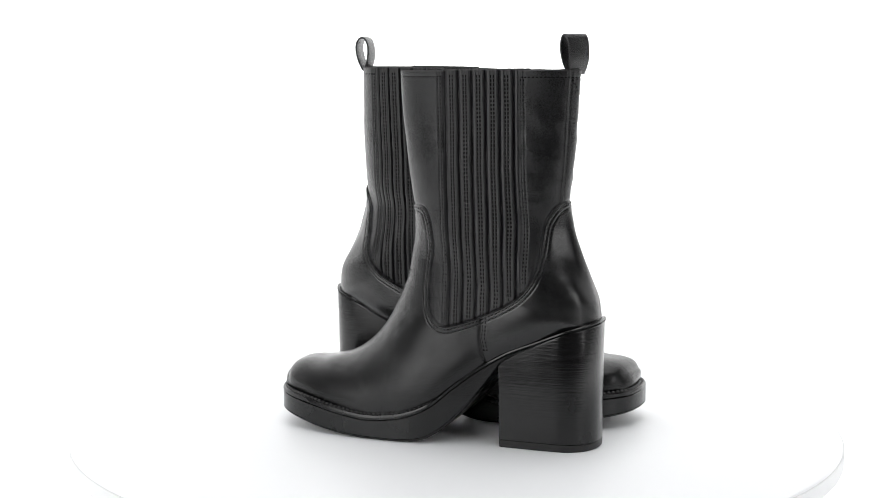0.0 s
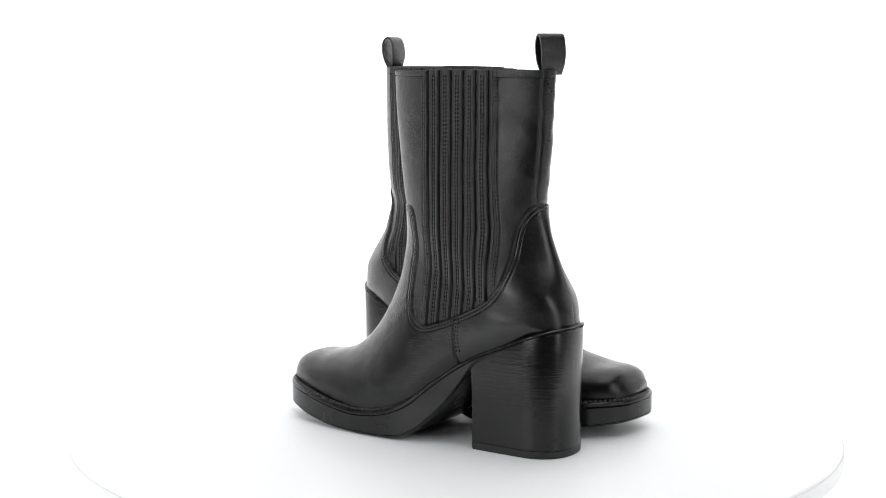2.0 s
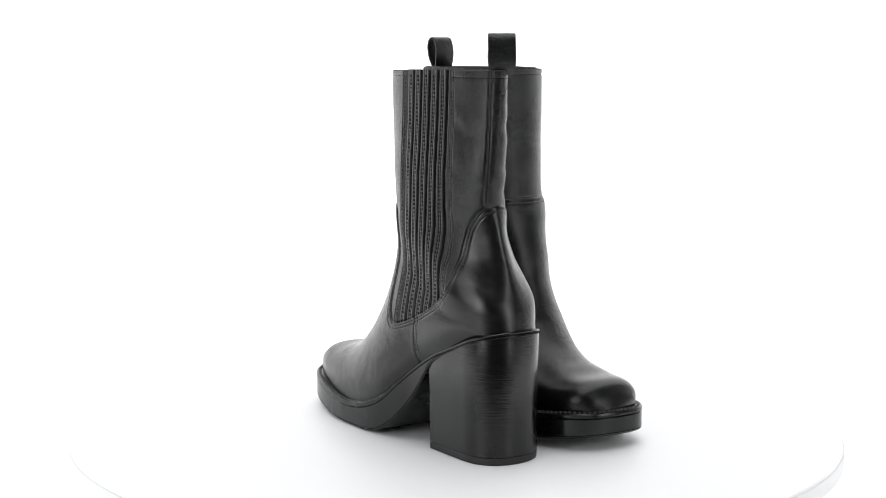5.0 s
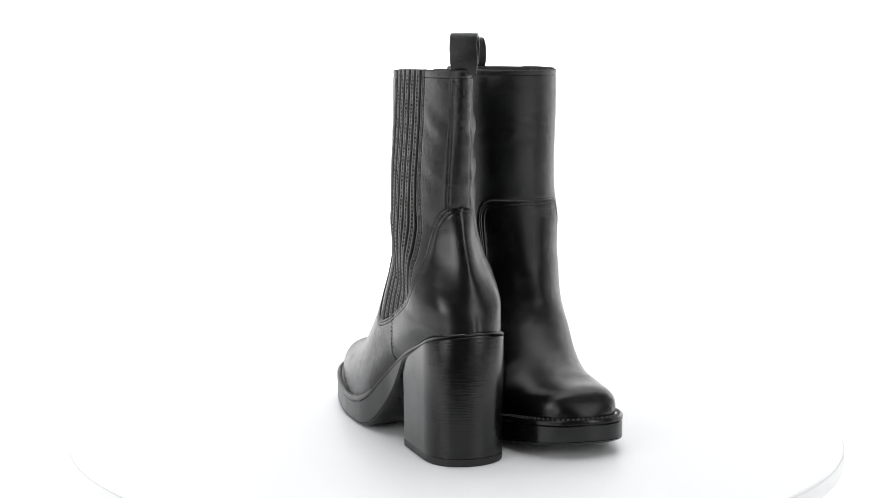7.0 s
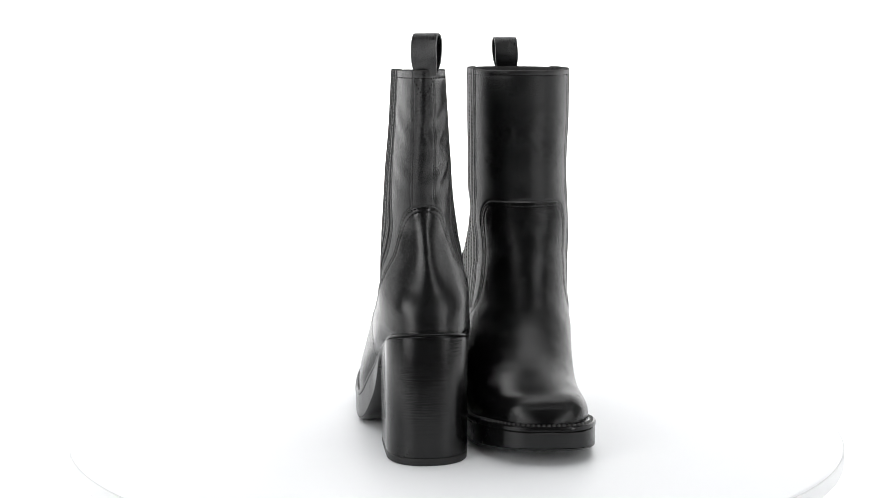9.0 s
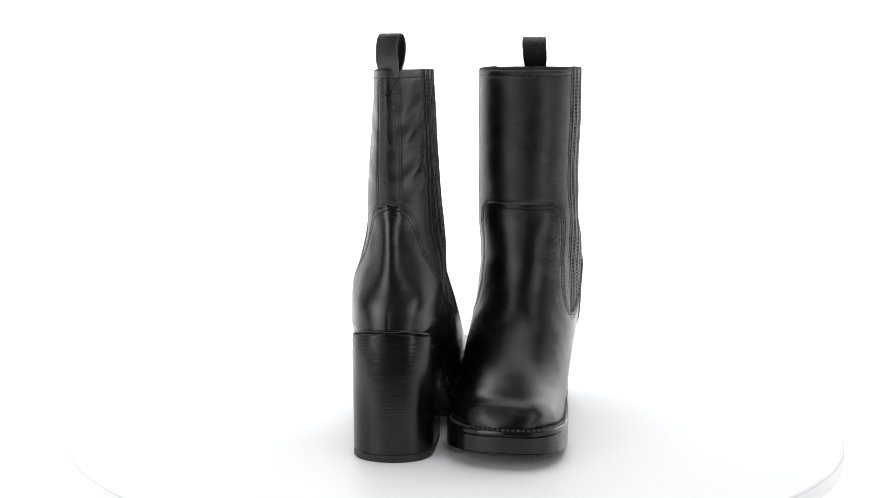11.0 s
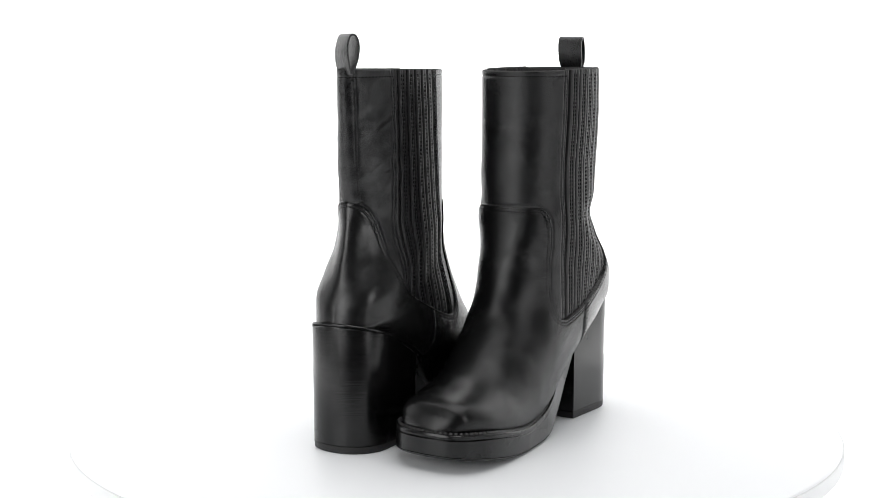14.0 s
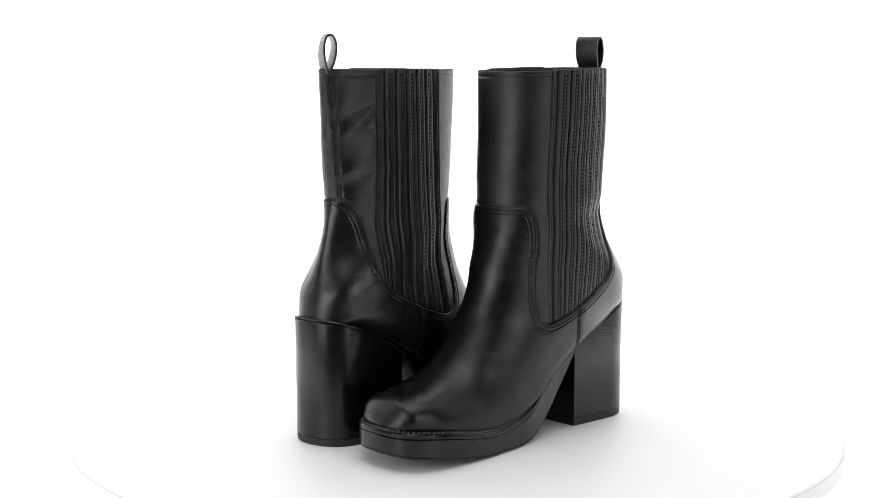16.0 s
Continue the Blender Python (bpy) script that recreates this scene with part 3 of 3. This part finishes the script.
def stations(a, b, n):
    """Places along the sole, dense at the rounded ends."""
    return a + (b - a) * 0.5 * (1 - np.cos(np.linspace(0, math.pi, n)))


def layered(name, xs, width, levels, material, boot, mirror, label="", sharp=35):
    """A body on a left-right outline: levels are (height at x, inset) from below upwards."""
    bm = bmesh.new()
    loops = []
    for height, inset in levels:
        x = xs[0] + inset + (xs - xs[0]) * (1 - 2 * inset / (xs[-1] - xs[0]))
        y = np.maximum(width(xs) - inset * (width(xs) > inset), 0)
        c = bend(xs, np.zeros(len(xs)))
        z = height(x)
        left = [bm.verts.new((a, mirror * (b + d), e)) for a, b, d, e in zip(x, y, c, z)]
        right = [bm.verts.new((a, mirror * (-b + d), e)) for a, b, d, e in zip(x, y, c, z)]
        loops.append((left, right))
    n = len(xs)
    for (l0, r0), (l1, r1) in zip(loops, loops[1:]):
        for k in range(n - 1):
            bm.faces.new((l0[k], l0[k + 1], l1[k + 1], l1[k]))
            bm.faces.new((r0[k], r1[k], r1[k + 1], r0[k + 1]))
        bm.faces.new((l0[-1], r0[-1], r1[-1], l1[-1]))
        bm.faces.new((l0[0], l1[0], r1[0], r0[0]))
    for l, r in (loops[0], loops[-1]):
        for k in range(n - 1):
            bm.faces.new((l[k], r[k], r[k + 1], l[k + 1]))
    bmesh.ops.remove_doubles(bm, verts=bm.verts, dist=0.00001)
    return part(name, bm, material, boot, label, sharp)


def welt_depth(x):
    """Thickness of the top layer of the sole."""
    return np.interp(x, [0.06, 0.10, 0.14], [0.0022, 0.0030, 0.0036])


def heel_width(x):
    return 0.0268 * np.clip(1 - np.clip((0.0292 - x) / 0.0270, 0, 1)**2.25, 0, 1)**(1 / 2.25) * np.interp(x, [0, 0.04, 0.067], [1, 1, 0.985])


def underside(boot, mirror):
    xs = np.unique(np.r_[stations(0.0017, 0.03, 26), np.linspace(0.03, BALL, 44), stations(BALL, 2 * LENGTH - BALL, 110)[:55], LENGTH])
    seam = lambda x: sole_top(x) - welt_depth(x)
    low = sole_bottom
    sole_part = layered("outsole", xs, half_width,
                        [(low, 0.0022), (lambda x: low(x) + 0.0006, 0.0008), (lambda x: low(x) + 0.0017, 0.0),
                         (lambda x: low(x) + 0.0019, 0.0004), (lambda x: low(x) + 0.0022, 0.0),
                         (lambda x: np.maximum(seam(x) - 0.0007, low(x) + 0.0023), 0.0), (lambda x: np.maximum(seam(x) - 0.0002, low(x) + 0.0024), 0.0005)],
                        SOLE, boot, mirror, "thick black platform sole edge, slightly scuffed")
    layered("welt", xs, lambda x: half_width(x) + np.interp(x, [0.07, 0.11], [0, 0.0003]),
            [(lambda x: seam(x) - 0.0001, 0.0005), (lambda x: seam(x) + 0.0005, 0.0), (lambda x: sole_top(x) - 0.0009, 0.0),
             (lambda x: sole_top(x) - 0.0002, 0.0004), (sole_top, 0.0011)], SOLE, boot, mirror, "stitched black welt")
    hx = np.unique(np.r_[stations(0.0022, 0.031, 28), np.linspace(0.031, 0.0668, 18)])
    top = lambda x: np.minimum(sole_bottom(x), sole_top(x) - 0.005) + 0.0024
    layered("heel_block", hx, heel_width,
            [(lambda x: x * 0 + 0.0050, 0.0004), (lambda x: x * 0 + 0.0055, 0.0), (lambda x: x * 0 + 0.02, 0.0),
             (lambda x: x * 0 + 0.04, -0.0001), (lambda x: top(x) - 0.0012, -0.0006), (top, -0.0004)], HEEL, boot, mirror,
            "tall black stacked block heel")
    layered("heel_tip", hx, heel_width,
            [(lambda x: x * 0, 0.0008), (lambda x: x * 0 + 0.0005, 0.0002), (lambda x: x * 0 + 0.0046, 0.0), (lambda x: x * 0 + 0.0051, 0.0004)],
            RUBBER, boot, mirror, "thin black rubber heel tip")
    # stitches along the welt
    x = np.linspace(0.104, LENGTH, 900)
    y, c = half_width(x), bend(x, np.zeros(len(x)))
    line = np.r_[np.c_[x, c + y, sole_top(x)], np.c_[x, c - y, sole_top(x)][::-1]]
    t = np.gradient(line, axis=0)
    t /= np.maximum(np.linalg.norm(t, axis=1, keepdims=True), 1e-12)
    inward = np.cross(t, np.tile([0, 0, 1.0], (len(t), 1)))
    inward *= np.where(((inward * (np.array([0.17, -0.004, 0]) - line)).sum(1, keepdims=True)) > 0, 1, -1)
    line = line + inward * 0.0022
    line[:, 1] *= mirror
    arc = np.r_[0, np.cumsum(np.linalg.norm(np.diff(line, axis=0), axis=1))]
    e = np.arange(0.001, arc[-1], 0.0034)
    pe = np.c_[[np.interp(e, arc, line[:, k]) for k in range(3)]].T
    te = np.gradient(pe, axis=0)
    te /= np.linalg.norm(te, axis=1, keepdims=True)
    ne = np.tile([0, 0, 1.0], (len(pe), 1))
    ne -= te * (te * ne).sum(1, keepdims=True)
    v, f = stitch_mesh(pe, te, ne, 0.0027, 0.0018, 0.0012)
    tagged(solid("welt_stitching", v, f, WELT_THREAD, boot, "thick black welt stitches"), kind="stuff")


def pull_loop(boot, upper, twist, lean, drift, gap, tall):
    """A folded strap that stands on the back of the collar."""
    p, n = upper.at([2.0], [0.0])
    base = p[0]
    out = Vector((n[0][0], n[0][1], 0)).normalized()
    thick = 0.0013
    line = []
    for k in range(31):
        a = 0.26 + (2 * math.pi - 0.52) * k / 30
        line.append((-0.0012 + gap * math.sin(a) * math.sin(a / 2)**0.8, -0.0012 + (tall + 0.0020) * (1 - math.cos(a)) / 2))
    bm = bmesh.new()
    rings = []
    pts = [Vector((a, 0, b)) for a, b in line]
    for k, q in enumerate(pts):
        d = (pts[min(k + 1, len(pts) - 1)] - pts[max(k - 1, 0)]).normalized()
        nn = Vector((d.z, 0, -d.x))
        f = max(0.0, min(1.0, (q.z + 0.002) / (tall * 0.9)))
        turn = Matrix.Rotation(radians(twist) * (0.75 + 0.25 * f), 3, "Z")
        wide = 0.0148 + 0.0028 * min(1.0, f * 2.2)
        loop = []
        for u, o in ((-1, -1), (-0.93, -1.15), (0.93, -1.15), (1, -1), (1, 1), (0.93, 1.15), (-0.93, 1.15), (-1, 1)):
            local = Vector((q.x, u * wide / 2, q.z)) + nn * (o * thick / 2)
            local = turn @ local
            local += Vector((lean * (0.6 + 0.4 * f), drift * (0.5 + 0.5 * f), 0))
            flat = out * local.x + Vector((-out.y, out.x, 0)) * local.y
            loop.append(bm.verts.new((base[0] + flat.x, base[1] + flat.y, base[2] + local.z)))
        rings.append(loop)
    for a, b in zip(rings, rings[1:]):
        for k in range(8):
            bm.faces.new((a[k], a[(k + 1) % 8], b[(k + 1) % 8], b[k]))
    bm.faces.new(rings[0])
    bm.faces.new(rings[-1][::-1])
    part("pull_loop", bm, LEATHER, boot, "folded leather pull tab", 50)


def build_boot(shaft, wider, mirror, seed, label, twist, lean, drift, gap, slip, side, back, ankle):
    boot = new("ankle_boot")
    tagged(boot, label, "boot", group="pair of boots")
    upper = Upper(shaft, wider, mirror, seed, slip, side, back, ankle)
    shell(boot, upper)
    lining(boot, upper)
    stitching(boot, upper)
    underside(boot, mirror)
    pull_loop(boot, upper, twist, lean, drift, gap, 0.0228 if slip else 0.0242)
    return boot


boot_flat = build_boot(FLAT_SHAFT, (0, 0, 0, 0, 0), 1, 3,
                       "black leather heeled ankle boot with a flattened shaft, on the turntable", -31, -0.0044, 0.0012, 0.0052, 0, 0.0, 0.0037, -0.0030)
boot_open = build_boot(OPEN_SHAFT, OPEN_WIDER, -1, 21,
                       "black leather heeled ankle boot with an open shaft, on the turntable", 13, 0.0022, 0.0030, 0.0058, 13, 0.0026, -0.0041, 0.0036)


# ---- motion: one steady turn of the table with both boots on it ----
def motions():
    rate = -7.01
    for thing, x, y, heading in ((turntable, 0, 0, 0), (boot_flat, 0.0009, -0.1216, 105.09), (boot_open, 0.0251, 0.1233, -80.86)):
        rows = []
        for k in range(33):
            t = k * 0.5
            turn = rate * (t - 8)
            c, s = math.cos(radians(turn)), math.sin(radians(turn))
            rows.append((t, pose(c * x - s * y, s * x + c * y, 0, 0, 0, heading + turn)))
        walk(thing, rows)


motions()
